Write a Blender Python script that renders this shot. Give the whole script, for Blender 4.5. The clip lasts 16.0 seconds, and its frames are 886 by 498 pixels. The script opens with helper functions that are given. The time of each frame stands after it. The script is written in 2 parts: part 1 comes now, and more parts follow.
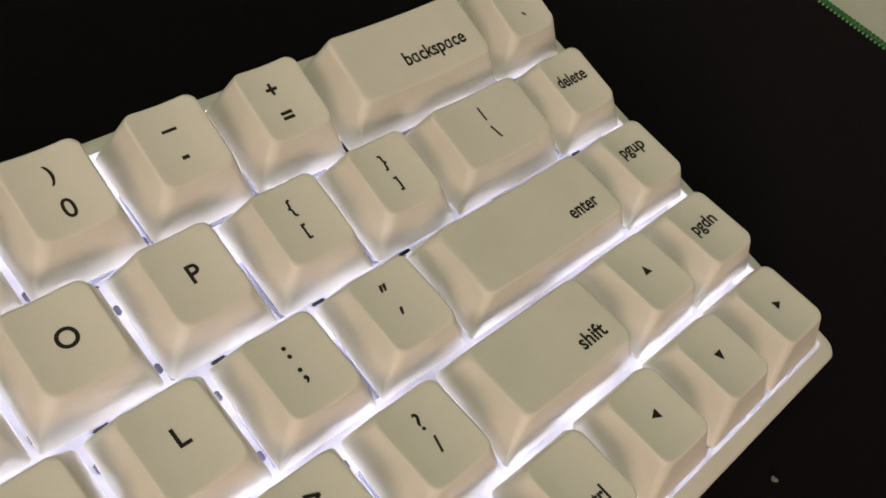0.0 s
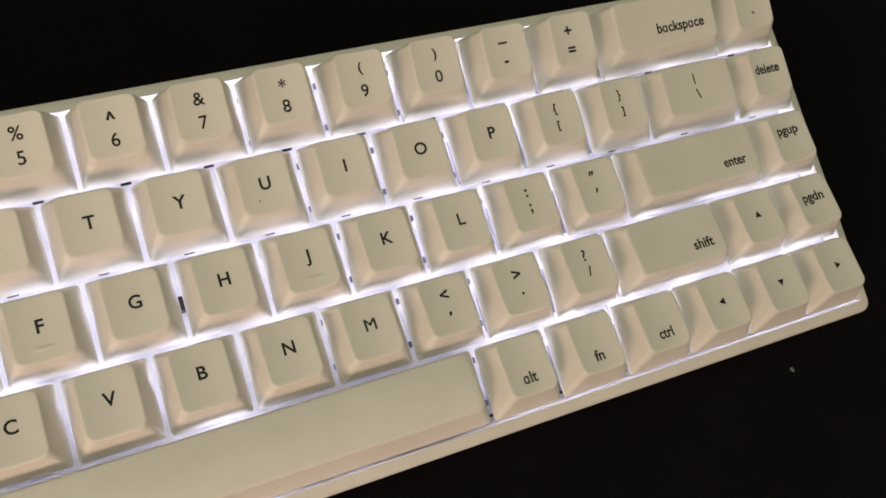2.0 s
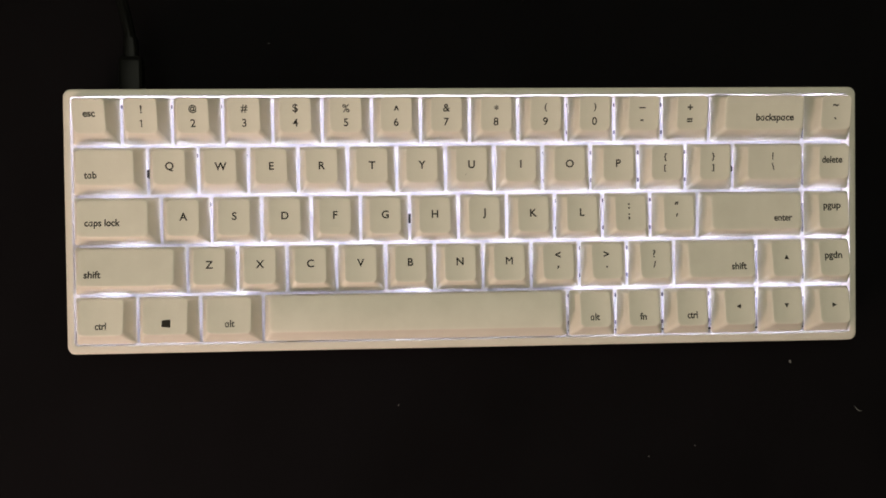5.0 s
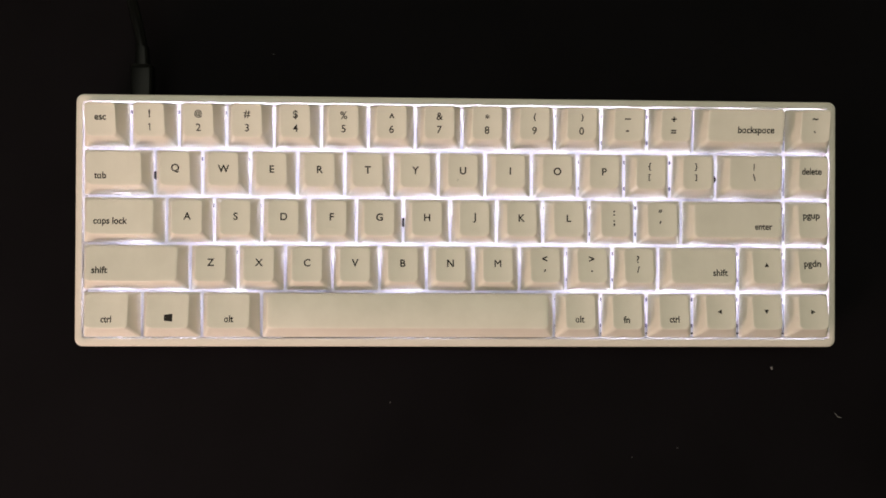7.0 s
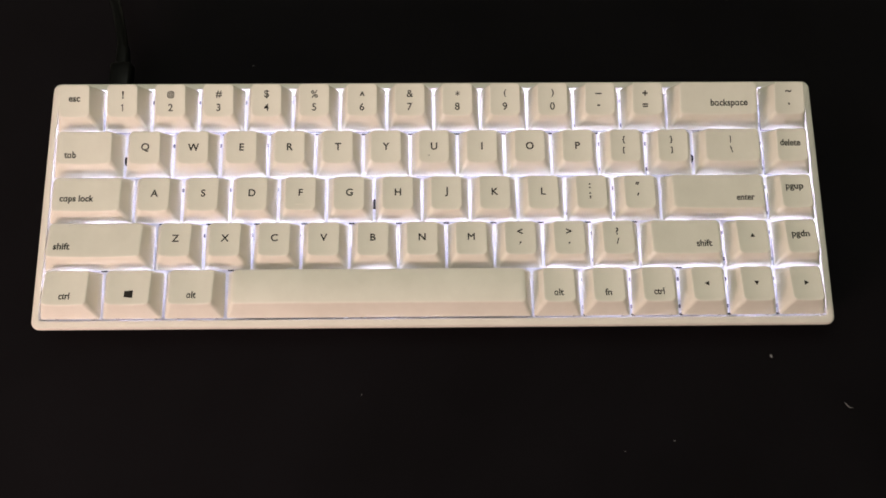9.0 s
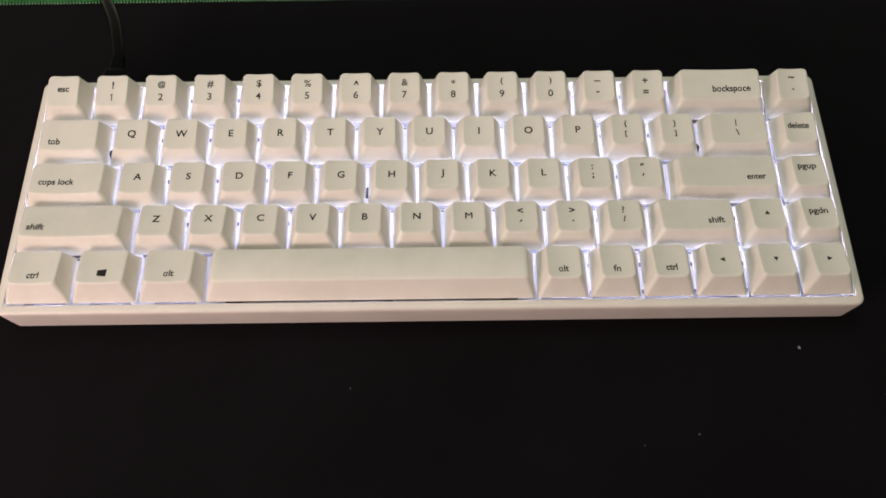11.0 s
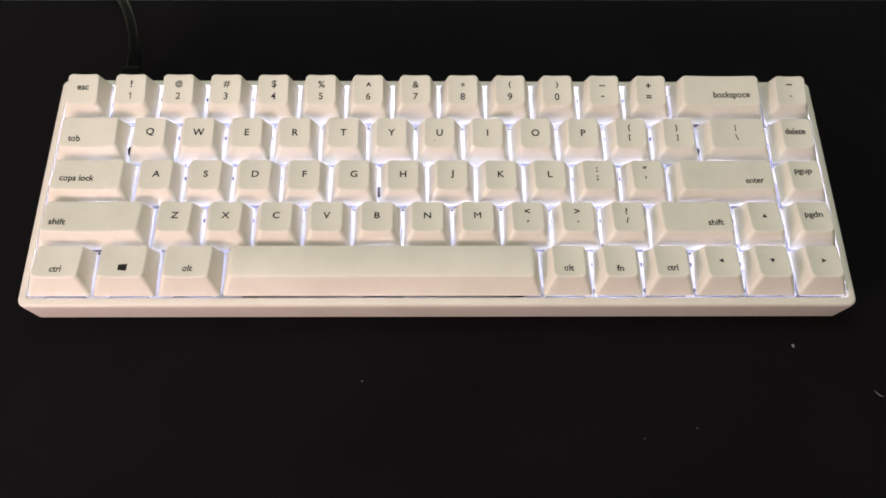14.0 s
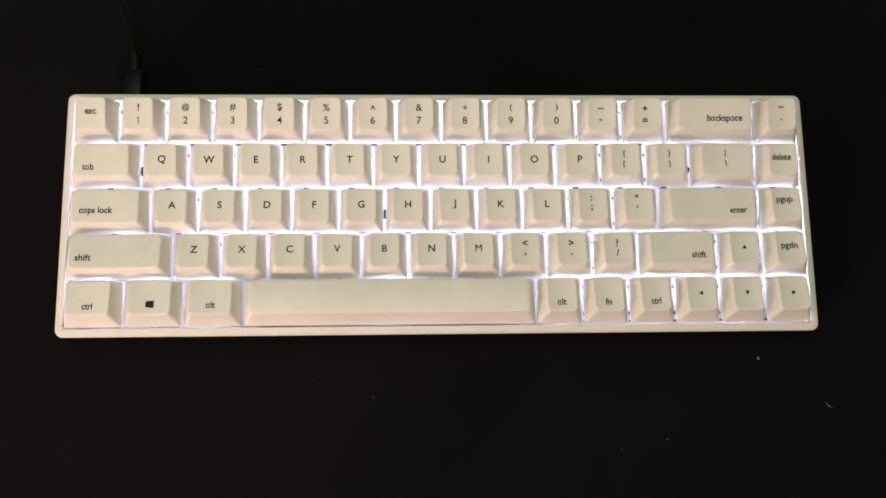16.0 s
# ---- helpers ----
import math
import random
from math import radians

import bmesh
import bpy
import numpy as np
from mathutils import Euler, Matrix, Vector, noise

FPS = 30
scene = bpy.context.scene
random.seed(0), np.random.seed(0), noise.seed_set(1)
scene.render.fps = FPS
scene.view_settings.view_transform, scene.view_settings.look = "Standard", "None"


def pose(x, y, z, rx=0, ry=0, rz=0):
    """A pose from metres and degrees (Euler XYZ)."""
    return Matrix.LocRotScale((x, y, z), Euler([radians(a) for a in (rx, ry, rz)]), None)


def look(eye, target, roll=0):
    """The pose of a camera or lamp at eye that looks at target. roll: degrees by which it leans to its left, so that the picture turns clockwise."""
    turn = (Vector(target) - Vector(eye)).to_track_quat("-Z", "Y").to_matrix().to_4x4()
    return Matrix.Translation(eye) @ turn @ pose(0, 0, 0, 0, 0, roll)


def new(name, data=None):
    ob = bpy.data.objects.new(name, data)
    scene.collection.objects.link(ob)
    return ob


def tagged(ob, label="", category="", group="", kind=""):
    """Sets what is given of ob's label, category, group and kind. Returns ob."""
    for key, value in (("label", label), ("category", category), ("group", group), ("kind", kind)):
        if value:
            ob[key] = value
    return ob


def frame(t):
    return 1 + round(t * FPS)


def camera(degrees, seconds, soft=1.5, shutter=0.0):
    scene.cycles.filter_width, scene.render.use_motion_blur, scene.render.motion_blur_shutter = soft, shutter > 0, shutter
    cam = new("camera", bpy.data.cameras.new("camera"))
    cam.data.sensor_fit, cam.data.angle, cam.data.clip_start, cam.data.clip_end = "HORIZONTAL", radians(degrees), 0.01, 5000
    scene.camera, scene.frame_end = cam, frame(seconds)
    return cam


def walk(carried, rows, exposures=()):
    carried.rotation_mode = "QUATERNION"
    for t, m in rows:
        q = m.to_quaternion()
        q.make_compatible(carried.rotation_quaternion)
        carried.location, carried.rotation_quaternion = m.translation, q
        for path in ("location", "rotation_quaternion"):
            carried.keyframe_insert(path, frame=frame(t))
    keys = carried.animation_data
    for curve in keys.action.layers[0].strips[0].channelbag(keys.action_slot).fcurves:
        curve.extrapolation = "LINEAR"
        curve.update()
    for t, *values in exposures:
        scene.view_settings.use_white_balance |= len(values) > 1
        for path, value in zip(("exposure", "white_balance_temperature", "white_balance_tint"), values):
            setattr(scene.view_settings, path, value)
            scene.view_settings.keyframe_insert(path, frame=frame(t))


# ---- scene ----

# ---------------------------------------------------------------- camera
TILT = 8.81                      # slope of the keyboard's deck over the desk mat, degrees
RISE = 0.02446                   # height of the deck's centre over the mat
DECK = pose(0, 0, RISE, TILT)    # deck coordinates (x right, y back, z off the deck) in the world
cam = camera(51.90, 16.0, soft=1.7)
ROWS = [
    (0, 0.0106, -0.0250, 0.1230, 31.90, -20.20, -41.14),
    (0.3, 0.0106, -0.0213, 0.1306, 28.42, -20.81, -37.40),
    (0.5, 0.0060, -0.0235, 0.1403, 26.14, -20.06, -34.51),
    (0.8, -0.0020, -0.0223, 0.1539, 22.10, -20.01, -30.69),
    (1, -0.0098, -0.0253, 0.1637, 20.32, -19.10, -28.13),
    (1.3, -0.0207, -0.0266, 0.1794, 17.41, -18.22, -24.38),
    (1.5, -0.0258, -0.0250, 0.1883, 15.54, -17.77, -22.22),
    (1.8, -0.0320, -0.0256, 0.2000, 13.00, -17.25, -19.19),
    (2, -0.0340, -0.0270, 0.2089, 11.45, -16.62, -17.57),
    (2.3, -0.0370, -0.0274, 0.2244, 9.68, -15.79, -15.46),
    (2.5, -0.0402, -0.0260, 0.2365, 8.91, -14.98, -14.29),
    (2.8, -0.0414, -0.0196, 0.2556, 7.03, -12.78, -11.78),
    (3, -0.0432, -0.0150, 0.2619, 5.71, -11.86, -10.11),
    (3.3, -0.0399, -0.0091, 0.2756, 3.43, -9.61, -7.77),
    (3.5, -0.0390, -0.0047, 0.2846, 1.81, -8.53, -6.32),
    (3.8, -0.0362, -0.0046, 0.3014, 0.04, -6.78, -4.45),
    (4, -0.0351, -0.0055, 0.3145, -0.55, -5.63, -3.62),
    (4.2, -0.0340, -0.0054, 0.3264, -1.15, -4.78, -2.83),
    (6.3, -0.0244, -0.0123, 0.3692, -0.04, -2.64, 0.12),
    (6.5, -0.0225, -0.0138, 0.3700, 0.21, -2.47, 0.09),
    (7, -0.0219, -0.0137, 0.3717, 0.38, -2.22, 0.27),
    (7.3, -0.0207, -0.0191, 0.3687, 1.29, -2.05, 0.29),
    (7.5, -0.0199, -0.0245, 0.3674, 2.21, -2.05, 0.22),
    (7.8, -0.0175, -0.0397, 0.3660, 4.53, -1.83, 0.04),
    (8, -0.0152, -0.0466, 0.3665, 5.37, -1.59, -0.05),
    (8.3, -0.0095, -0.0677, 0.3629, 7.94, -1.30, -0.17),
    (8.5, -0.0062, -0.0834, 0.3582, 10.00, -1.15, -0.32),
    (8.7, -0.0039, -0.0931, 0.3547, 11.50, -0.93, -0.47),
    (10.8, 0.0055, -0.1710, 0.3039, 26.01, 0.18, -0.59),
    (11, 0.0027, -0.1775, 0.2998, 26.67, -0.01, -0.74),
    (11.3, -0.0025, -0.1826, 0.2952, 27.18, -0.34, -0.80),
    (11.5, -0.0030, -0.1856, 0.2926, 27.45, -0.38, -0.77),
    (11.8, -0.0021, -0.1893, 0.2898, 27.92, -0.46, -0.82),
    (12, -0.0016, -0.1907, 0.2902, 28.01, -0.54, -0.84),
    (12.3, -0.0024, -0.1919, 0.2934, 28.36, -0.63, -0.62),
    (12.5, -0.0025, -0.1933, 0.2917, 28.68, -0.60, -0.39),
    (12.8, -0.0023, -0.1904, 0.2901, 28.83, -0.64, -0.20),
    (13, -0.0017, -0.1884, 0.2896, 28.91, -0.68, -0.17),
    (13.3, 0.0001, -0.1893, 0.2910, 29.12, -0.60, -0.12),
    (13.5, -0.0002, -0.1902, 0.2937, 28.90, -0.69, -0.23),
    (13.8, -0.0029, -0.1843, 0.3062, 27.19, -0.80, -0.37),
    (14, -0.0051, -0.1792, 0.3121, 25.91, -0.92, -0.47),
    (14.3, -0.0067, -0.1673, 0.3161, 23.15, -1.30, -0.48),
    (14.5, -0.0066, -0.1544, 0.3248, 21.33, -1.43, -0.29),
    (14.8, -0.0070, -0.1358, 0.3315, 19.28, -1.72, -0.18),
    (15, -0.0071, -0.1213, 0.3391, 17.76, -1.91, -0.16),
    (15.3, -0.0085, -0.1022, 0.3468, 14.87, -2.08, -0.21),
    (15.5, -0.0094, -0.0932, 0.3546, 13.08, -1.85, -0.26),
    (15.8, -0.0150, -0.0861, 0.3647, 11.20, -2.19, -0.55),
    (16, -0.0169, -0.0808, 0.3700, 9.95, -2.50, -0.77),
]
EXPOSURES = [(0.0, -0.18, 6760, 3), (1.5, -0.20, 6760, 4), (4.2, -0.17, 6760, 5), (6.4, -0.34, 6720, 6), (7.0, -0.01, 6660, 8), (8.5, 0.15, 6500, 9),
             (11.0, 0.17, 6100, 9), (12.6, 0.22, 6030, 9), (13.4, 0.35, 6000, 8), (14.0, 0.38, 6030, 8), (15.2, 0.34, 6300, 8), (16.0, 0.28, 6400, 8)]
walk(cam, [(t, DECK @ pose(x, y, z, rx, ry, rz)) for t, x, y, z, rx, ry, rz in ROWS], EXPOSURES)

# ---------------------------------------------------------------- light
LED_STRENGTH = 36.0
CEILING_POWER, FILL_POWER = 13.2, 2.75

world = bpy.data.worlds.new("world")
scene.world = world
world.use_nodes = True
world.node_tree.nodes["Background"].inputs[0].default_value = (0.02, 0.018, 0.015, 1)
world.node_tree.nodes["Background"].inputs[1].default_value = 0.3


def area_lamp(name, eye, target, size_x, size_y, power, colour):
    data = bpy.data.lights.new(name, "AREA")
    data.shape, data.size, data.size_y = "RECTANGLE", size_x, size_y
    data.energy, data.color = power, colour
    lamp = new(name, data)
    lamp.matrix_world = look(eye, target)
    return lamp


globe = bpy.data.lights.new("ceiling_lamp", "POINT")
globe.energy, globe.color, globe.shadow_soft_size = CEILING_POWER, (0.98, 0.985, 0.84), 0.36
new("ceiling_lamp", globe).location = (-0.22, 0.07, 1.25)
# added fill, no lamp known here: pinkish light on the keys' front faces
area_lamp("fill_lamp", (-0.40, -0.48, 0.23), (-0.16, 0.0, 0.0), 0.30, 0.24, FILL_POWER, (1.0, 0.70, 0.63))


# ---------------------------------------------------------------- materials
def material(name, colour, rough=0.5, metal=0.0, specular=0.5):
    m = bpy.data.materials.new(name)
    m.use_nodes = True
    b = m.node_tree.nodes["Principled BSDF"]
    b.inputs["Base Color"].default_value = (*colour, 1)
    b.inputs["Roughness"].default_value = rough
    b.inputs["Metallic"].default_value = metal
    b.inputs["Specular IOR Level"].default_value = specular
    return m


def node(m, kind, **inputs):
    n = m.node_tree.nodes.new(kind)
    for key, value in inputs.items():
        n.inputs[key.replace("_", " ")].default_value = value
    return n


def link(m, a, out, b, into):
    m.node_tree.links.new(a.outputs[out], b.inputs[into])


def bsdf(m):
    return m.node_tree.nodes["Principled BSDF"]


def textured(name, dark, light, rough, big, fine, bump, distance, specular=0.5, rough_spread=0.08, per_object=0.0):
    """A surface with slow stains (big, per metre), fine grain (fine, per metre) and fine relief."""
    m = material(name, light, rough, 0.0, specular)
    place = node(m, "ShaderNodeTexCoord")
    slow = node(m, "ShaderNodeTexNoise", Scale=big, Detail=5.0, Roughness=0.6)
    grain = node(m, "ShaderNodeTexNoise", Scale=fine, Detail=3.0, Roughness=0.6)
    for n in (slow, grain):
        link(m, place, "Object", n, "Vector")
    both = node(m, "ShaderNodeMath")
    both.operation = "MULTIPLY_ADD"
    both.inputs[1].default_value = 0.35
    link(m, grain, "Fac", both, 0)
    link(m, slow, "Fac", both, 2)
    ramp = node(m, "ShaderNodeValToRGB")
    ramp.color_ramp.elements[0].position, ramp.color_ramp.elements[1].position = 0.45, 0.85
    ramp.color_ramp.elements[0].color = (*dark, 1)
    ramp.color_ramp.elements[1].color = (*light, 1)
    link(m, both, 0, ramp, 0)
    last = ramp
    if per_object:
        info = node(m, "ShaderNodeObjectInfo")
        span = node(m, "ShaderNodeMapRange", To_Min=1 - per_object, To_Max=1 + per_object)
        link(m, info, "Random", span, "Value")
        tone = node(m, "ShaderNodeHueSaturation")
        link(m, span, 0, tone, "Value")
        link(m, ramp, 0, tone, "Color")
        last = tone
    link(m, last, 0, bsdf(m), "Base Color")
    gloss = node(m, "ShaderNodeMapRange", To_Min=rough - rough_spread, To_Max=rough + rough_spread)
    link(m, slow, "Fac", gloss, "Value")
    link(m, gloss, 0, bsdf(m), "Roughness")
    relief = node(m, "ShaderNodeBump", Strength=bump, Distance=distance)
    link(m, grain, "Fac", relief, "Height")
    link(m, relief, 0, bsdf(m), "Normal")
    return m


PBT = textured("cream_keycap_plastic", (0.74, 0.71, 0.63), (0.82, 0.79, 0.71), 0.52, 60, 5200, 0.25, 0.00006, 0.4, 0.06, 0.015)
CASE = textured("white_case_plastic", (0.72, 0.675, 0.61), (0.79, 0.745, 0.68), 0.42, 40, 3500, 0.12, 0.00005, 0.45)
PLATE = textured("white_painted_plate", (0.72, 0.72, 0.74), (0.82, 0.82, 0.84), 0.5, 80, 3000, 0.1, 0.00005)
INK = textured("dark_legend_ink", (0.008, 0.0065, 0.005), (0.018, 0.015, 0.012), 0.65, 500, 6000, 0.1, 0.00002, 0.3)
MILKY = textured("milky_switch_housing", (0.80, 0.80, 0.83), (0.88, 0.88, 0.90), 0.35, 200, 3000, 0.1, 0.00003)
through_light = MILKY.node_tree.nodes.new("ShaderNodeBsdfTranslucent")
through_light.inputs[0].default_value = (0.93, 0.93, 0.96, 1)
half_way = MILKY.node_tree.nodes.new("ShaderNodeMixShader")
half_way.inputs[0].default_value = 0.8
link(MILKY, bsdf(MILKY), 0, half_way, 1)
link(MILKY, through_light, 0, half_way, 2)
link(MILKY, half_way, 0, MILKY.node_tree.nodes["Material Output"], 0)
clear = MILKY.node_tree.nodes.new("ShaderNodeBsdfTransparent")
clear.inputs[0].default_value = (0.92, 0.93, 0.96, 1)
clearer = MILKY.node_tree.nodes.new("ShaderNodeMixShader")
clearer.inputs[0].default_value = 0.72
MILKY.node_tree.links.new(half_way.outputs[0], clearer.inputs[1])
MILKY.node_tree.links.new(clear.outputs[0], clearer.inputs[2])
MILKY.node_tree.links.new(clearer.outputs[0], MILKY.node_tree.nodes["Material Output"].inputs[0])
HOUSING = textured("dark_switch_housing", (0.003, 0.003, 0.004), (0.008, 0.008, 0.010), 0.5, 200, 3000, 0.1, 0.00003)
SMOKY = textured("smoky_clip_plastic", (0.07, 0.07, 0.10), (0.13, 0.13, 0.18), 0.35, 200, 3000, 0.1, 0.00003)
STEM = textured("brown_switch_stem", (0.10, 0.05, 0.03), (0.15, 0.08, 0.05), 0.4, 200, 3000, 0.1, 0.00003)
STEEL = material("black_screw_steel", (0.012, 0.012, 0.013), 0.45, 0.6)
WIRE = material("stabiliser_wire_steel", (0.06, 0.04, 0.035), 0.45, 0.5)
RUBBER = textured("black_cable_rubber", (0.0022, 0.0024, 0.0023), (0.0040, 0.0043, 0.0041), 0.30, 90, 2500, 0.06, 0.00004, 0.075)
CLOTH = textured("black_mat_cloth", (0.0027, 0.0024, 0.0030), (0.0049, 0.0044, 0.0055), 0.9, 14, 1900, 0.5, 0.0002, 0.06, 0.05)
bsdf(CLOTH).inputs["Sheen Weight"].default_value = 0.045
bsdf(CLOTH).inputs["Sheen Roughness"].default_value = 0.5
bsdf(CLOTH).inputs["Sheen Tint"].default_value = (0.95, 0.84, 1.0, 1)
THREAD = textured("green_edge_thread", (0.02, 0.11, 0.03), (0.06, 0.24, 0.07), 0.7, 90, 2500, 0.4, 0.0002, 0.2)
# the green thread's loop tips, a highlight put into their colour
THREAD_LIT = textured("lit_loop_thread", (0.16, 0.30, 0.17), (0.34, 0.46, 0.32), 0.7, 90, 2500, 0.4, 0.0002, 0.2)
TABLE = textured("pale_laminate", (0.66, 0.65, 0.57), (0.76, 0.75, 0.67), 0.4, 9, 700, 0.08, 0.0001)
LINT = material("grey_lint", (0.20, 0.20, 0.20), 0.9, 0.0, 0.1)
PLASTER = textured("pale_plaster", (0.70, 0.69, 0.64), (0.78, 0.77, 0.72), 0.9, 3, 200, 0.2, 0.001, 0.1)
FLOORING = textured("dark_floor_boards", (0.06, 0.04, 0.03), (0.09, 0.065, 0.045), 0.5, 4, 150, 0.1, 0.0005)

LED = bpy.data.materials.new("white_led")
LED.use_nodes = True
glow = LED.node_tree.nodes.new("ShaderNodeEmission")
glow.inputs[0].default_value = (0.75, 0.725, 1.0, 1)
glow.inputs[1].default_value = LED_STRENGTH
LED.node_tree.links.new(glow.outputs[0], LED.node_tree.nodes["Material Output"].inputs[0])


# ---------------------------------------------------------------- mesh tools
def mesh_of(name, bm, mat, angle=40):
    bmesh.ops.recalc_face_normals(bm, faces=bm.faces[:])
    me = bpy.data.meshes.new(name)
    bm.to_mesh(me)
    bm.free()
    me.materials.append(mat)
    me.shade_smooth()
    me.set_sharp_from_angle(angle=radians(angle))
    return me


def part(name, bm, mat, parent, label="", place=(0, 0, 0), angle=40):
    me = bm if isinstance(bm, bpy.types.Mesh) else mesh_of(name, bm, mat, angle)
    ob = new(name, me)
    ob.parent = parent
    ob.location = place
    return tagged(ob, label)


def outline(hx, hy, r, corner=6, edge=5, cx=0.0, cy=0.0):
    """Points of a rounded rectangle, anticlockwise, with extra points along its sides."""
    pts = []
    for k, (sx, sy) in enumerate(((1, 1), (-1, 1), (-1, -1), (1, -1))):
        arc = [radians(90 * k + 90 * i / corner) for i in range(corner + 1)]
        pts += [(sx * (hx - r) + r * math.cos(a), sy * (hy - r) + r * math.sin(a)) for a in arc]
        nx, ny = ((-1, 1), (-1, -1), (1, -1), (1, 1))[k]
        a0 = radians(90 * (k + 1))
        end = (nx * (hx - r) + r * math.cos(a0), ny * (hy - r) + r * math.sin(a0))
        last = pts[-1]
        pts += [tuple(last[j] + (end[j] - last[j]) * i / (edge + 1) for j in (0, 1)) for i in range(1, edge + 1)]
    return [(x + cx, y + cy) for x, y in pts]


def loft(bm, rings, first=False, last=False):
    """Skins rings of points with equal counts; first and last close the ends."""
    made = [[bm.verts.new(p) for p in ring] for ring in rings]
    count = len(rings[0])
    for a, b in zip(made, made[1:]):
        for i in range(count):
            j = (i + 1) % count
            bm.faces.new((a[i], a[j], b[j], b[i]))
    if first:
        bm.faces.new(made[0][::-1])
    if last:
        bm.faces.new(made[-1])
    return made


def box(bm, x0, x1, y0, y1, z0, z1, bevel=0.0):
    got = bmesh.ops.create_cube(bm, size=1.0)
    bmesh.ops.scale(bm, vec=(x1 - x0, y1 - y0, z1 - z0), verts=got["verts"])
    bmesh.ops.translate(bm, vec=((x0 + x1) / 2, (y0 + y1) / 2, (z0 + z1) / 2), verts=got["verts"])
    if bevel:
        edges = list({e for v in got["verts"] for e in v.link_edges})
        bmesh.ops.bevel(bm, geom=edges, offset=bevel, segments=2, affect="EDGES")


def tube(points, radius, sides=14):
    """A round cable along points, smoothed."""
    pts = [Vector(p) for p in points]
    path = []
    for i in range(len(pts) - 1):
        p0, p1, p2, p3 = pts[max(i - 1, 0)], pts[i], pts[i + 1], pts[min(i + 2, len(pts) - 1)]
        for k in range(10):
            t = k / 10
            path.append(0.5 * (2 * p1 + (p2 - p0) * t + (2 * p0 - 5 * p1 + 4 * p2 - p3) * t * t + (3 * p1 - p0 - 3 * p2 + p3) * t ** 3))
    path.append(pts[-1])
    rings = []
    for i, p in enumerate(path):
        ahead = (path[min(i + 1, len(path) - 1)] - path[max(i - 1, 0)]).normalized()
        side = ahead.cross(Vector((0, 0, 1))).normalized()
        up = side.cross(ahead)
        rings.append([p + radius * (math.cos(a) * side + math.sin(a) * up) for a in (2 * math.pi * k / sides for k in range(sides))])
    bm = bmesh.new()
    loft(bm, rings, True, True)
    return bm


# ---------------------------------------------------------------- room, desk and mat
def structure(name, label, x0, x1, y0, y1, z0, z1, mat, bevel=0.0):
    bm = bmesh.new()
    box(bm, x0, x1, y0, y1, z0, z1, bevel)
    return tagged(new(name, mesh_of(name, bm, mat)), label, name.split("_")[0], "", "structure")


structure("floor", "dark wooden floor below the desk", -1.5, 1.5, -1.5, 1.5, -0.78, -0.75, FLOORING)
structure("ceiling", "plain pale ceiling over the desk", -1.5, 1.5, -1.5, 1.5, 1.70, 1.75, PLASTER)
structure("wall_north", "plain pale wall behind the desk", -1.5, 1.5, 1.5, 1.6, -0.75, 1.70, PLASTER)
structure("wall_south", "plain pale wall facing the desk", -1.5, 1.5, -1.6, -1.5, -0.75, 1.70, PLASTER)
structure("wall_west", "plain pale side wall of the room", -1.6, -1.5, -1.5, 1.5, -0.75, 1.70, PLASTER)
structure("wall_east", "plain pale side wall of the room", 1.5, 1.6, -1.5, 1.5, -0.75, 1.70, PLASTER)

MAT_X0, MAT_X1, MAT_Y0, MAT_Y1, MAT_H = -0.607, 0.2968, -0.260, 0.1412, 0.0035
desk = tagged(new("desk"), "pale laminate desk under the black mat", "desk")
desk.location = (-0.1, -0.02, -0.75)
bm = bmesh.new()
box(bm, -0.8, 0.8, -0.38, 0.38, 0.72, 0.75 - MAT_H, 0.003)
part("desktop", bm, TABLE, desk)
leg_mesh = None
for lx in (-0.74, 0.74):
    for ly in (-0.32, 0.32):
        if leg_mesh is None:
            bm = bmesh.new()
            box(bm, -0.025, 0.025, -0.025, 0.025, 0.0, 0.72, 0.002)
            leg_mesh = mesh_of("leg", bm, TABLE)
        part("leg", leg_mesh, None, desk, "", (lx, ly, 0))

mat_thing = tagged(new("desk_mat"), "black cloth desk mat with green stitched edge", "desk mat")
mat_thing.location = ((MAT_X0 + MAT_X1) / 2, (MAT_Y0 + MAT_Y1) / 2, -MAT_H)
mat_thing.rotation_euler = (0, 0, 0.007)
MHX, MHY = (MAT_X1 - MAT_X0) / 2, (MAT_Y1 - MAT_Y0) / 2
bm = bmesh.new()
ring = outline(MHX, MHY, 0.012, 6, 12)
inner = outline(MHX - 0.0008, MHY - 0.0008, 0.0112, 6, 12)
loft(bm, [[(x, y, 0.0) for x, y in ring], [(x, y, MAT_H - 0.0008) for x, y in ring], [(x, y, MAT_H) for x, y in inner]], True, True)
part("cloth", bm, CLOTH, mat_thing)

# the sewn border: one slanted stitch after another along the two edges that show, and round the rest
verts, faces, loop_verts, loop_faces = [], [], [], []


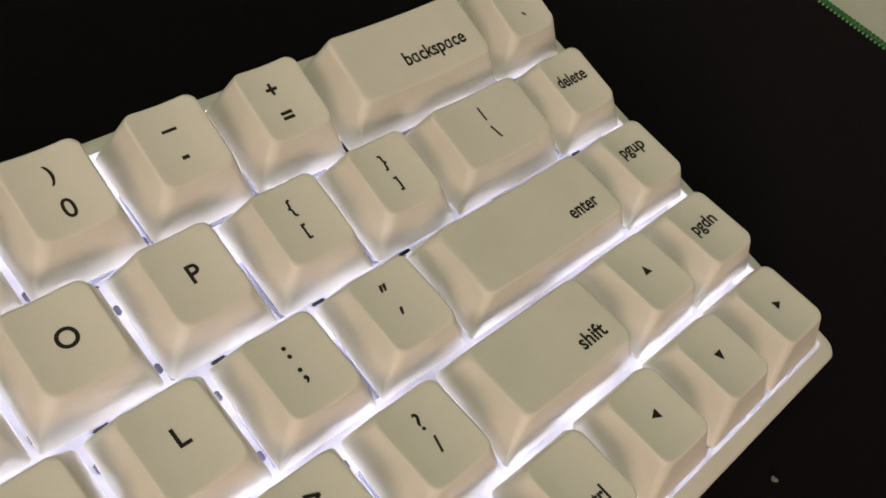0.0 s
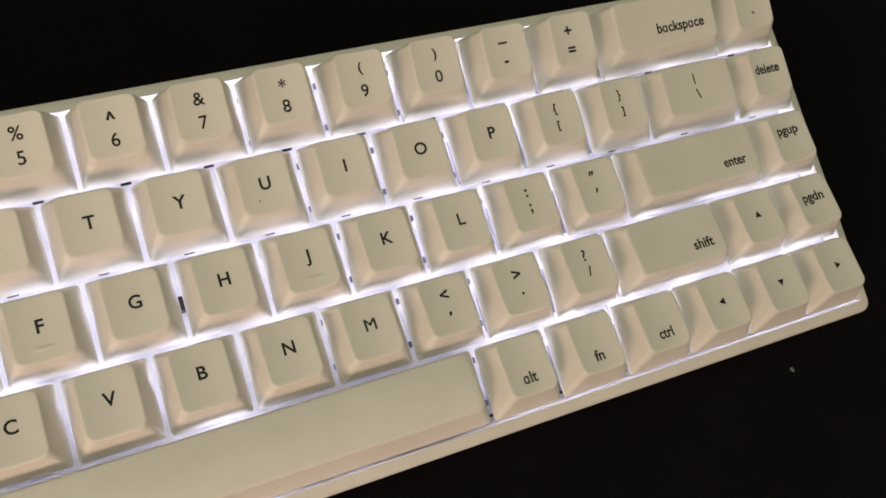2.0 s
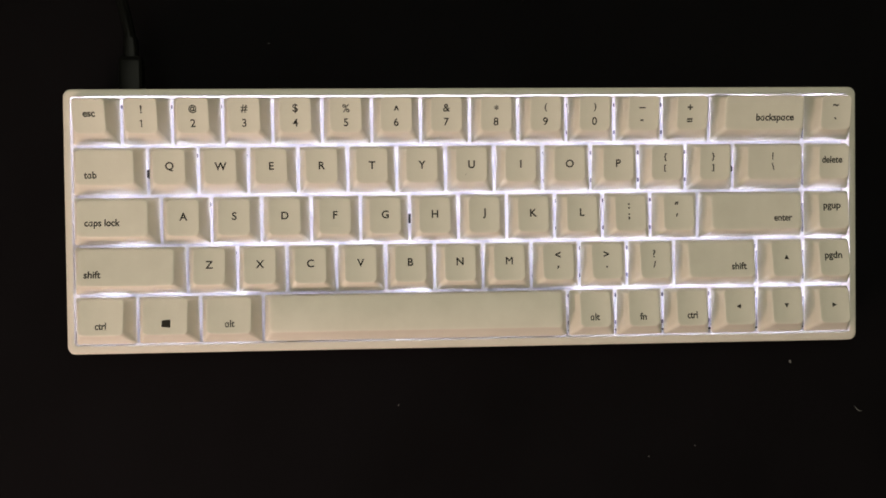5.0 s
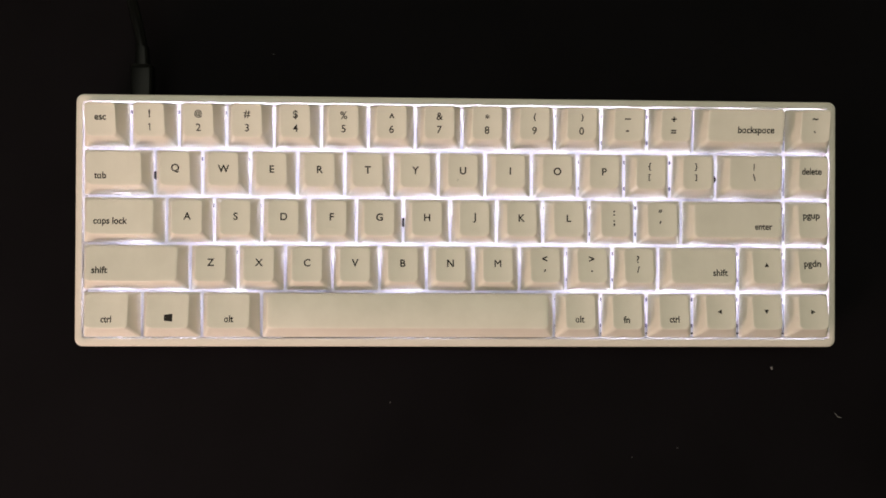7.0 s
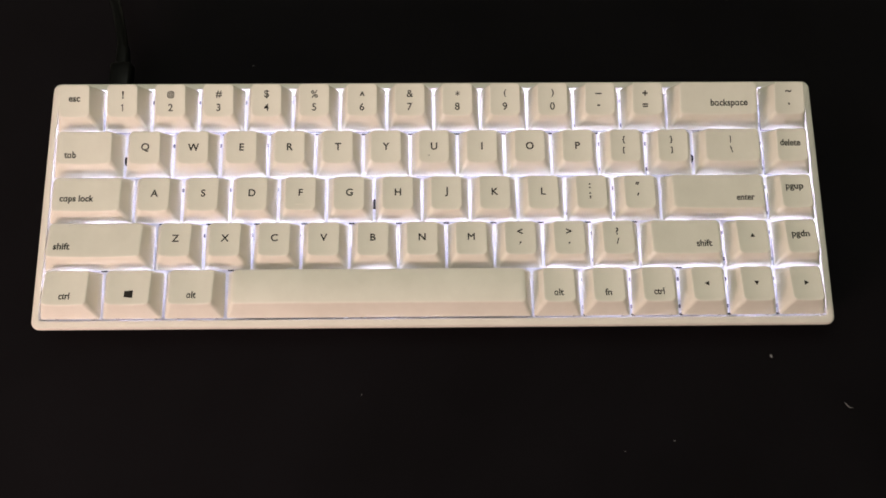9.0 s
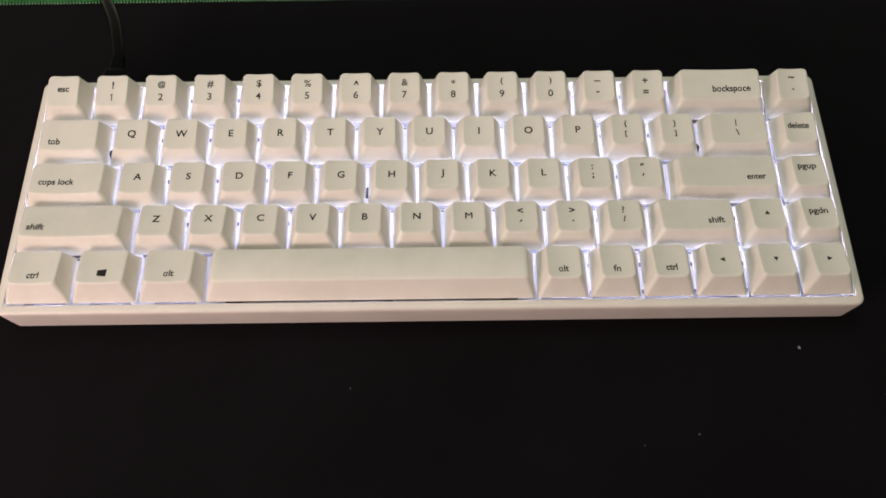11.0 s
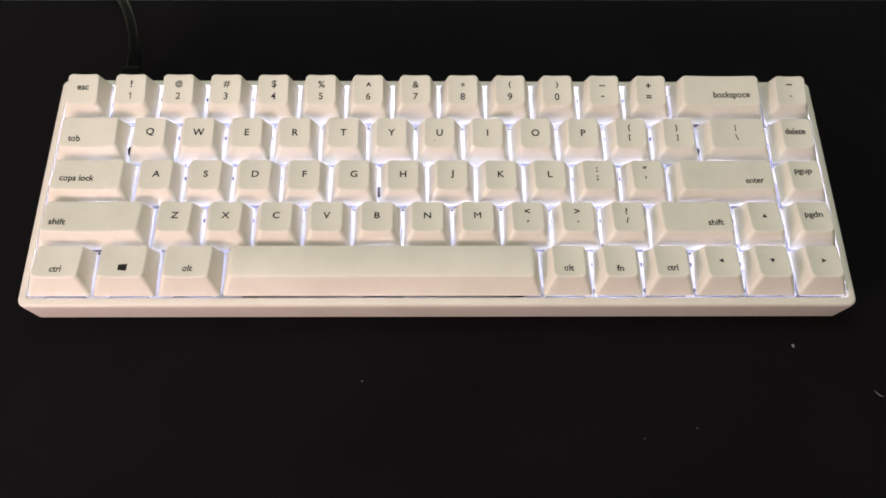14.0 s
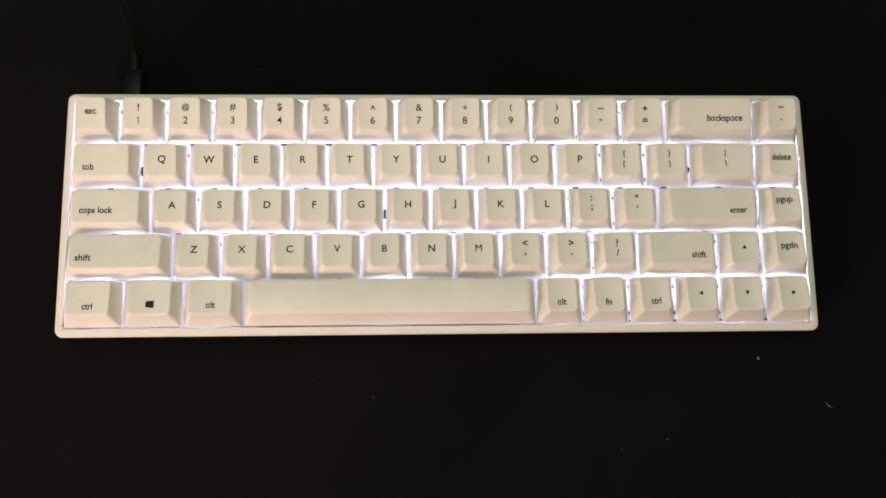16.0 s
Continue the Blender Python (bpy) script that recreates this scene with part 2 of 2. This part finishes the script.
def stitch(px, py, ax, ay):
    """One thread wrapped over the edge at (px, py), narrowing inwards to a loop painted pale as if lit; (ax, ay)
    points inwards.
    """
    tx, ty = -ay, ax

    def strand(verts, faces, rows, high):
        base = len(verts)
        for d, h, wide in rows:
            for s in (-1.0, -0.5, 0.5, 1.0):
                lift = 0.0 if abs(s) > 0.9 else high
                out = lift if d < 0 and h < 0 else 0.0
                verts.append((px + ax * (d - out) + tx * (s * wide + 0.17 * d), py + ay * (d - out) + ty * (s * wide + 0.17 * d), MAT_H + h + lift - out))
        for i in range(len(rows) - 1):
            for j in range(3):
                k = base + i * 4 + j
                faces.append((k, k + 1, k + 5, k + 4))

    strand(verts, faces, ((-0.0010, -MAT_H * 0.75, 0.00074), (-0.0010, 0.0002, 0.00074), (0.0, 0.0006, 0.00074), (0.0013, 0.0005, 0.0007), (0.0024, 0.0002, 0.0006), (0.0032, 0.0001, 0.00025)), 0.00028)
    strand(loop_verts, loop_faces, ((0.0025, 0.0003, 0.0002), (0.0029, 0.0006, 0.00034), (0.0034, 0.0001, 0.0002)), 0.0002)


pitch = 0.00155
for i in range(int(2 * (MHX - 0.012) / pitch)):
    x = -(MHX - 0.012) + i * pitch
    stitch(x, MHY, 0, -1)
    stitch(x, -MHY, 0, 1)
for i in range(int(2 * (MHY - 0.012) / pitch)):
    y = -(MHY - 0.012) + i * pitch
    stitch(MHX, y, -1, 0)
    stitch(-MHX, y, 1, 0)
for sx, sy in ((1, 1), (-1, 1), (1, -1), (-1, -1)):
    for i in range(15):
        a = radians(90 * i / 14)
        ca, sa = sx * math.cos(a), sy * math.sin(a)
        stitch(sx * (MHX - 0.012) + 0.012 * ca, sy * (MHY - 0.012) + 0.012 * sa, -ca, -sa)
me = bpy.data.meshes.new("stitching")
me.from_pydata(verts, [], faces)
me.materials.append(THREAD)
me.shade_smooth()
tagged(part("stitching", me, None, mat_thing, "green overlock stitching"), kind="stuff")
me = bpy.data.meshes.new("thread_loops")
me.from_pydata(loop_verts, [], loop_faces)
me.materials.append(THREAD_LIT)
me.shade_smooth()
tagged(part("thread_loops", me, None, mat_thing, "green thread loops painted as if lit"), kind="stuff")

# ---------------------------------------------------------------- keyboard
U = 0.01905
keyboard = tagged(new("keyboard"), "white compact keyboard with cream keycaps, backlight on", "keyboard")
keyboard.matrix_world = pose(0, 0, 0, TILT)
LIFT = Vector((0, RISE * math.sin(radians(TILT)), RISE * math.cos(radians(TILT))))
DECK_Z = -0.0056                 # top of the switch plate


def on_deck(x, y, z=0.0):
    return Vector((x, y, z)) + LIFT


def under(y):
    """Height of the desk mat below the deck at y."""
    return -0.0153 - 0.155 * (y + 0.061)


# case: a sloped tray with rounded corners, a rim and tapering walls
CX, CYF, CYB = 0.1557, -0.0511, 0.0507
mid, half = (CYF + CYB) / 2, (CYB - CYF) / 2


def case_ring(inset, z, r):
    return [(x, y, z) for x, y in outline(CX - inset, half - inset, r, 8, 6, 0, mid)]


foot = [(x, y, under(y) + 0.0004) for x, y in outline(CX - 0.0008, half - 0.0025, 0.0018, 8, 6, 0, mid)]
foot_in = [(x, y, under(y) + 0.0001) for x, y in outline(CX - 0.0014, half - 0.0032, 0.0016, 8, 6, 0, mid)]
WX, WY = 0.1527, 0.0477
bm = bmesh.new()
lip = [[(x, y, z) for x, y in outline(WX + e, WY + e, 0.0012 + e, 8, 6)] for e, z in ((0.0005, 0.0004), (0.0002, 0.00028), (0.0, -0.0001), (0.0, DECK_Z - 0.001))]
rings = [foot_in, foot, case_ring(0.0002, -0.0028, 0.0029), case_ring(0.0, -0.0010, 0.0031), case_ring(0.00015, -0.0002, 0.0030), case_ring(0.0006, 0.00028, 0.0027), case_ring(0.0011, 0.0004, 0.0024)] + lip
loft(bm, rings, True, True)
case = part("case", bm, CASE, keyboard, "white plastic case", LIFT, 30)

bm = bmesh.new()
box(bm, -WX + 0.0002, WX - 0.0002, -WY + 0.0002, WY - 0.0002, DECK_Z - 0.0008, DECK_Z)
part("switch_plate", bm, PLATE, keyboard, "white painted switch plate", LIFT)

# key rows: top edge behind and in front, as (y, height) from the key's centre
PROFILE = {
    1: (0.0077, 0.0108, -0.0052, 0.0087),
    2: (0.0078, 0.0080, -0.0053, 0.0072),
    3: (0.0080, 0.0067, -0.0058, 0.0078),
    4: (0.0085, 0.0066, -0.0053, 0.0089),
    5: (0.0088, 0.0068, -0.0048, 0.0090),
}
ROW_Y = {1: 2 * U, 2: U, 3: 0.0, 4: -U, 5: -2 * U}
DISH = 0.0006
SKIRT = 0.0004                   # lower edge of the keycaps


def top_height(row, hx, x, y, convex=False):
    yb, zb, yf, zf = PROFILE[row]
    z = zf + (zb - zf) * (y - yf) / (yb - yf)
    if convex:
        v = (y - (yb + yf) / 2) / ((yb - yf) / 2)
        return z - 0.0007 * v * v + 0.0004
    return z - DISH * (1 - min(1.0, (x / hx) ** 2)) + DISH * 0.4


def keycap_mesh(row, width, convex=False):
    bx, by = width * U / 2 - 0.0005, U / 2 - 0.0005
    tx = width * U / 2 - 0.0035
    yb, zb, yf, zf = PROFILE[row]
    ty, cy = (yb - yf) / 2, (yb + yf) / 2
    edge = max(5, int(width * 5))
    base = outline(bx, by, 0.0009, 8, edge)
    lean = (yf + by) / (zf - SKIRT)          # the front face runs forward by this much as the dish cuts lower
    dip = 0.0 if convex else DISH * lean
    top = [(x, y - dip * (1 - min(1.0, (x / tx) ** 2)) * max(0.0, (cy - y) / ty)) for x, y in outline(tx, ty, 0.0019, 8, edge, 0, cy)]
    n = len(base)

    def height(x, y):
        return top_height(row, tx, x, y, convex)

    def between(s):
        ring = []
        for (x0, y0), (x1, y1) in zip(base, top):
            x, y = x0 + (x1 - x0) * s, y0 + (y1 - y0) * s
            ring.append((x, y, SKIRT + (height(x1, y1) - SKIRT) * s))
        return ring

    def edge_round():
        """Rings that round the edge between the sides and the top."""
        low, sharp, high = between(0.945), cap(1.0), cap(0.935)
        return [[tuple(a * (1 - q) ** 2 + 2 * b * q * (1 - q) + c * q * q for a, b, c in zip(*trio)) for trio in zip(low, sharp, high)] for q in (0.0, 0.2, 0.4, 0.6, 0.8, 1.0)]

    def cap(scale, dz=0.0):
        return [(x * scale, cy + (y - cy) * scale, height(x * scale, cy + (y - cy) * scale) + dz) for x, y in top]

    t = 0.0011
    inside = [[(x * (1 - t / bx), y * (1 - t / by), SKIRT) for x, y in base],
              [(x * 0.93, cy + (y - cy) * 0.93, min(zb, zf) - 0.0022) for x, y in top]]
    skin = [between(0.0), between(0.03), between(0.35), between(0.7), between(0.85), *edge_round(), cap(0.80), cap(0.55), cap(0.28), cap(0.05)]
    bm = bmesh.new()
    loft(bm, inside[::-1] + skin, True, True)
    return mesh_of("keycap", bm, PBT, 32)


font_cache = {}


THIN = "!|\\/[]{}():;,.'\"`~–-^<>+="
ROUND_A = "ɑ"                 # the letter a with one bowl


def weight(text):
    if text == "M":
        return 0.0
    if text in ("$", "?"):
        return 0.014
    if text == ROUND_A or "g" in text:
        return 0.022
    if text == "@":
        return 0.022
    if text in "234567890#%&*":
        return 0.011
    return 0.026 if text in THIN else 0.020 if text.isupper() else 0.023


def right_edge(text):
    return max(x for x, y in glyphs(text)[0])


def word(text):
    """A word with round a's, letter by letter, spaced as the font spaces it."""
    points, faces = [], []
    for i, letter in enumerate(text):
        if letter == " ":
            continue
        shift = right_edge(text[:i].replace("a", "o") + "l") - right_edge("l") if i else 0.0
        raw, tris = glyphs(ROUND_A if letter == "a" else letter)
        k = 0.84 if letter == "a" else 1.0
        faces += [tuple(n + len(points) for n in f) for f in tris]
        points += [(x * k + shift, y * k) for x, y in raw]
    return points, faces


def glyphs(text):
    """Outline of text as flat vertices and faces, from Blender's own font, one unit to the em."""
    if len(text) > 1 and text[-1] != "l" and "a" in text or text == "backspace":
        return word(text)
    if text not in font_cache:
        curve = bpy.data.curves.new("legend", "FONT")
        curve.body, curve.size, curve.resolution_u, curve.offset = text, 1.0, 6, weight(text)
        curve.fill_mode = "FRONT"
        holder = new("legend", curve)
        bpy.context.view_layer.update()
        me = bpy.data.meshes.new_from_object(holder.evaluated_get(bpy.context.evaluated_depsgraph_get()))
        font_cache[text] = ([tuple(v.co[:2]) for v in me.vertices], [tuple(p.vertices) for p in me.polygons])
        bpy.data.meshes.remove(me)
        bpy.data.objects.remove(holder)
        bpy.data.curves.remove(curve)
    return font_cache[text]


SHAPES = {
    "up": [(0, 1.1), (-1, -0.8), (1, -0.8)],
    "down": [(0, -1.1), (1, 0.8), (-1, 0.8)],
    "left": [(-1.1, 0), (0.8, -1), (0.8, 1)],
    "right": [(1.1, 0), (-0.8, 1), (-0.8, -1)],
    "1": [(-0.62, 0.98), (-0.05, 1.5), (0.26, 1.5), (0.26, -1.5), (-0.10, -1.5), (-0.10, 0.98), (-0.45, 0.68)],
    "panes": [(-1.7, -1.25), (1.75, -1.6), (1.75, 1.6), (-1.7, 1.25)],
}


TALL = {"(": 0.0031, ")": 0.0031, "{": 0.0031, "}": 0.0031, "[": 0.0027, "]": 0.0027, "|": 0.0029, "\\": 0.0027, "/": 0.0026, "@": 0.0030, "%": 0.0030}


def legend(text, cap, row, width, dx, dy, wide=None, em=0.0041, convex=False):
    """Printed ink that follows the top of a keycap, its middle at (dx, dy) from the key's centre."""
    tx = width * U / 2 - 0.0035
    if text in SHAPES:
        flat = [(x * 0.00095, y * 0.00095) for x, y in SHAPES[text]]
        tris = [tuple(range(len(flat)))]
    else:
        raw, tris = glyphs(text)
        xs, ys = [p[0] for p in raw], [p[1] for p in raw]
        em = TALL[text] / (max(ys) - min(ys)) if text in TALL else em
        fx = em if wide is None else wide / (max(xs) - min(xs))
        mx = (max(xs) + min(xs)) / 2
        my = (max(ys) + min(ys)) / 2
        lean = 0.35 if text in ("\"", "'", ",") else 0.0
        flat = [((x - mx + lean * (y - my)) * fx, (y - my) * em) for x, y in raw]
        if text == "M":
            flat = [(x + d, y) for d in (-0.00005, 0.0, 0.00005) for x, y in flat]
            tris = [tuple(i + k * len(raw) for i in t) for k in range(3) for t in tris]
    me = bpy.data.meshes.new("legend")
    me.from_pydata([(x + dx, y + dy, top_height(row, tx, x + dx, y + dy, convex) + 0.00006 + 0.000004 * (i * 3 // len(flat))) for i, (x, y) in enumerate(flat)], [], tris)
    me.materials.append(INK)
    part("legend", me, None, cap)


# switch below each key, and its LED behind it
bm = bmesh.new()
box(bm, -0.0073, 0.0073, -0.0073, 0.0044, 0.0, 0.0010, 0.0002)
low = outline(0.0066, 0.0055, 0.0006, 3, 2, 0, -0.0015)
high = outline(0.0050, 0.0044, 0.0006, 3, 2, 0, -0.0010)
loft(bm, [[(x, y, 0.0008) for x, y in low], [(x, y, 0.0030) for x, y in low], [(x, y, 0.0062) for x, y in high]], True, True)
switch_mesh = mesh_of("switch", bm, MILKY)
bm = bmesh.new()
box(bm, -0.0012, 0.0014, -0.0003, 0.0003, 0.0, 0.0005, 0.0002)
front_clip = mesh_of("clip", bm, HOUSING)
bm = bmesh.new()
box(bm, -0.0008, 0.0008, -0.0004, 0.0004, 0.0, 0.0009, 0.0002)
small_clip = mesh_of("clip", bm, HOUSING)
bm = bmesh.new()
box(bm, -0.0004, 0.0004, -0.0008, 0.0008, 0.0, 0.0008, 0.0002)
side_clip = mesh_of("clip", bm, SMOKY)
bm = bmesh.new()
box(bm, -0.0036, 0.0036, -0.0028, 0.0028, 0.0062, 0.0085, 0.0003)
stem_mesh = mesh_of("stem", bm, STEM)
bm = bmesh.new()
loft(bm, [[(x, y, z) for x, y in outline(0.0046 - e, 0.0009 - e, 0.0004, 2, 0)] for e, z in ((0.0, 0.0), (0.0, 0.0011), (0.0004, 0.0016))], True, True)
led_mesh = mesh_of("backlight_led", bm, LED)

NUM_HI, NUM_LO = 0.0035, -0.0017
LAYOUT = {
    1: [("esc", 1, [("esc", 0.0, 0.0017, 0.0045)])]
    + [(low_, 1, [(up_, 0.0001, NUM_HI, None), (low_, 0.0, NUM_LO, None)]) for low_, up_ in zip("1234567890", "!@#$%^&*()")]
    + [("minus", 1, [("\u2013", -0.0005, 0.0032, 0.0025), ("-", -0.0005, -0.0015, 0.0012)]),
       ("equals", 1, [("+", -0.0008, 0.0033, None), ("=", -0.0008, -0.0016, None)]),
       ("backspace", 2, [("backspace", 0.0043, -0.0010, 0.0148)]),
       ("grave", 1, [("~", -0.0002, 0.0039, 0.0024), ("`", -0.0001, -0.0012, None)])],
    2: [("tab", 1.5, [("tab", -0.0054, -0.0017, 0.0046)])]
    + [(c, 1, [(c, 0.0001, 0.0012, None)]) for c in "QWERTYUIOP"]
    + [("bracket", 1, [("{", -0.0005, 0.0034, None), ("[", -0.0005, -0.0009, None)]),
       ("bracket", 1, [("}", -0.0005, 0.0034, None), ("]", -0.0005, -0.0009, None)]),
       ("backslash", 1.5, [("|", -0.0006, 0.0035, None), ("\\", -0.0004, -0.0006, None)]),
       ("delete", 1, [("delete", -0.0006, 0.0020, 0.0082)])],
    3: [("caps", 1.75, [("caps lock", -0.0037, -0.0010, 0.0131)])]
    + [(c, 1, [(c, 0.0001, 0.0014, None)]) for c in "ASDFGHJKL"]
    + [("colon", 1, [(":", -0.0005, 0.0036, None), (";", -0.0005, -0.0005, None)]),
       ("quote", 1, [("\u0022", -0.0007, 0.0045, None), ("'", -0.0007, -0.0001, None)]),
       ("enter", 2.25, [("enter", 0.0106, -0.0017, 0.0071)]),
       ("pgup", 1, [("pgup", -0.0005, 0.0023, 0.0070)])],
    4: [("shift", 2.25, [("shift", -0.0123, -0.0010, 0.0062)])]
    + [(c, 1, [(c, 0.0, 0.0021, None)]) for c in "ZXCVBNM"]
    + [("comma", 1, [("<", -0.0001, 0.0041, None), (",", -0.0001, -0.0007, None)]),
       ("period", 1, [(">", -0.0001, 0.0041, None), (".", -0.0001, -0.0008, None)]),
       ("slash", 1, [("?", -0.0003, 0.0040, None), ("/", -0.0003, -0.0001, None)]),
       ("shift", 1.75, [("shift", 0.0069, -0.0012, 0.0059)]),
       ("up", 1, [("up", 0.0, 0.0019, None)]),
       ("pgdn", 1, [("pgdn", -0.0002, 0.0022, 0.0070)])],
    5: [("ctrl", 1.25, [("ctrl", -0.0001, -0.0014, 0.0041)]),
        ("system", 1.25, [("panes", 0.0003, -0.0008, None)]),
        ("alt", 1.25, [("alt", 0.0003, -0.0012, 0.0036)]),
        ("space", 6.25, []),
        ("alt", 1, [("alt", -0.0002, -0.0011, 0.0036)]),
        ("fn", 1, [("fn", -0.0003, -0.0012, 0.0026)]),
        ("ctrl", 1, [("ctrl", 0.0001, -0.0010, 0.0040)]),
        ("left", 1, [("left", -0.0002, 0.0020, None)]),
        ("down", 1, [("down", -0.0001, 0.0021, None)]),
        ("right", 1, [("right", 0.0, 0.0020, None)])],
}

cap_meshes = {}
for row, keys in LAYOUT.items():
    x = -8 * U
    for name, width, prints in keys:
        cx, cy = x + width * U / 2, ROW_Y[row]
        x += width * U
        convex = name == "space"
        if (row, width, convex) not in cap_meshes:
            cap_meshes[row, width, convex] = keycap_mesh(row, width, convex)
        said = "blank cream space bar" if convex else f"cream keycap printed {name}"
        cap = part("keycap", cap_meshes[row, width, convex], None, keyboard, said, on_deck(cx, cy))
        for text, dx, dy, wide in prints:
            legend(text, cap, row, width, dx, dy, wide, 0.0037 if wide and len(text) > 1 else 0.0041, convex)
        if name in "FJ":
            bm = bmesh.new()
            box(bm, -0.0020, 0.0020, -0.00035, 0.00035, -0.0002, 0.00022, 0.0001)
            part("homing_bar", bm, PBT, cap, "", (0, -0.0034, top_height(row, width * U / 2 - 0.0035, 0, -0.0034)))
        if name == "U":
            bm = bmesh.new()
            box(bm, -0.00035, 0.00035, -0.00007, 0.00007, -0.00005, 0.00006)
            bmesh.ops.rotate(bm, verts=bm.verts[:], matrix=Matrix.Rotation(radians(35), 3, "Z"))
            part("scuff", bm, INK, cap, "tiny dark scratch", (-0.0020, -0.0025, top_height(row, width * U / 2 - 0.0035, -0.0020, -0.0025)))
        switch = part("switch", switch_mesh, None, keyboard, "", on_deck(cx, cy, DECK_Z))
        part("stem", stem_mesh, None, switch)
        if row < 5:
            part("clip", front_clip, None, switch, "", (0, -0.0080, 0))
        for sx in (-1, 1):
            if row == 5:
                part("clip", small_clip, None, switch, "", (sx * 0.0074, -0.0078, 0))
            part("clip", side_clip, None, switch, "", (sx * 0.0079, 0.0063, 0))
        part("clip", side_clip, None, switch, "", (-0.0079, -0.0046, 0))
        part("backlight_led", led_mesh, None, keyboard, "", on_deck(cx, cy + 0.0043, DECK_Z))
        if width >= 2:
            reach = 0.050 if convex else 0.0119
            for s in (-1, 1):
                bm = bmesh.new()
                box(bm, -0.0034, 0.0034, -0.0072, 0.0060, 0.0, 0.0050, 0.0004)
                part("stabiliser", bm, HOUSING, keyboard, "", on_deck(cx + s * reach, cy, DECK_Z))
            bm = bmesh.new()
            loft(bm, [[(sx, -0.0063 + 0.0008 * math.cos(a), 0.0009 + 0.0008 * math.sin(a)) for a in (2 * math.pi * k / 8 for k in range(8))] for sx in (-reach - 0.003, reach + 0.003)], True, True)
            part("stabiliser_wire", bm, WIRE, keyboard, "", on_deck(cx, cy, DECK_Z))

# three black screws that hold the plate
bm = bmesh.new()
bmesh.ops.create_cone(bm, cap_ends=True, segments=20, radius1=0.0020, radius2=0.0016, depth=0.0026)
screw_mesh = mesh_of("plate_screw", bm, STEEL, 25)
for sx, sy in ((-0.0236, -0.0001), (0.1048, 0.0184), (-0.1243, 0.0184)):
    part("plate_screw", screw_mesh, None, keyboard, "black round-headed screw", on_deck(sx, sy, DECK_Z + 0.0013))

# ---------------------------------------------------------------- cable
cable = tagged(new("usb_cable"), "black rubber cable plugged into the keyboard's back", "cable")
cable.location = (-0.134, 0.062, 0.0)


def by_cable(x, y, z):
    """A place given over the deck, from the cable's foot."""
    return (DECK @ Vector((x, y, z))) - cable.location


bm = bmesh.new()
plug = outline(0.0046, 0.0033, 0.0014, 4, 1)
loft(bm, [[by_cable(-0.1326 + x * k, 0.0490 + d, -0.0120 + y * k) for x, y in plug] for d, k in ((0.0, 0.97), (0.0005, 1.0), (0.0140, 1.0), (0.0155, 0.92), (0.0162, 0.70))], True, True)
plug_part = part("plug", bm, RUBBER, cable)
bm = bmesh.new()
sleeve = outline(0.0032, 0.0028, 0.0018, 4, 1)
loft(bm, [[by_cable(-0.1326 + x * k + sx, 0.0490 + d, -0.0120 + y * k) for x, y in sleeve] for d, k, sx in ((0.0155, 0.92, 0), (0.0195, 0.88, -0.0001), (0.0235, 0.80, -0.0003))], True, True)
part("strain_relief", bm, RUBBER, plug_part)
way = [(-0.1328, 0.069, -0.0120), (-0.1335, 0.075, -0.0122), (-0.1360, 0.085, -0.0135), (-0.1392, 0.095, -0.0158), (-0.1436, 0.105, -0.0192),
       (-0.1486, 0.115, -0.0238), (-0.1540, 0.125, -0.0290), (-0.1590, 0.135, -0.0345), (-0.1632, 0.145, -0.0395)]
cord = [by_cable(*p) for p in way]
for wx, wy, wz in ((-0.170, 0.168, 0.003), (-0.180, 0.195, 0.0), (-0.195, 0.25, 0.0), (-0.20, 0.34, 0.0)):
    cord.append(Vector((wx, wy, wz + 0.0023 - MAT_H)) - cable.location)
part("cord", tube(cord, 0.0023), RUBBER, cable)

# ---------------------------------------------------------------- lint on the mat
def lint(kx, ky, length, thick, turn, seed):
    rng = random.Random(seed)
    bm = bmesh.new()
    rings = []
    for i in range(6):
        s = i / 5 - 0.5
        r = thick * (0.35 + 0.65 * math.sin(math.pi * (i + 0.6) / 6.2)) * rng.uniform(0.8, 1.2)
        oy = length * 0.18 * math.sin(4 * s + seed)
        rings.append([(s * length, oy + r * math.cos(a), thick * 0.9 + r * 0.8 * math.sin(a)) for a in (2 * math.pi * k / 7 for k in range(7))])
    loft(bm, rings, True, True)
    p = DECK @ Vector((kx, ky, under(ky)))
    ob = new("lint", mesh_of("lint", bm, LINT))
    ob.location, ob.rotation_euler = (p.x, p.y, 0.0), (0, 0, radians(turn))
    return tagged(ob, "tiny pale lint speck on the black mat", "lint", "lint on the mat")


for spot in ((0.1350, -0.0617, 0.0013, 0.00055, 70, 1), (0.0925, -0.0948, 0.0007, 0.00025, 20, 2), (-0.0290, -0.0758, 0.0008, 0.00022, 100, 3),
             (0.1626, -0.0816, 0.0036, 0.00022, -22, 4), (0.073, -0.0985, 0.0006, 0.0002, 10, 5), (-0.082, 0.0755, 0.0008, 0.0002, -30, 6)):
    lint(*spot)
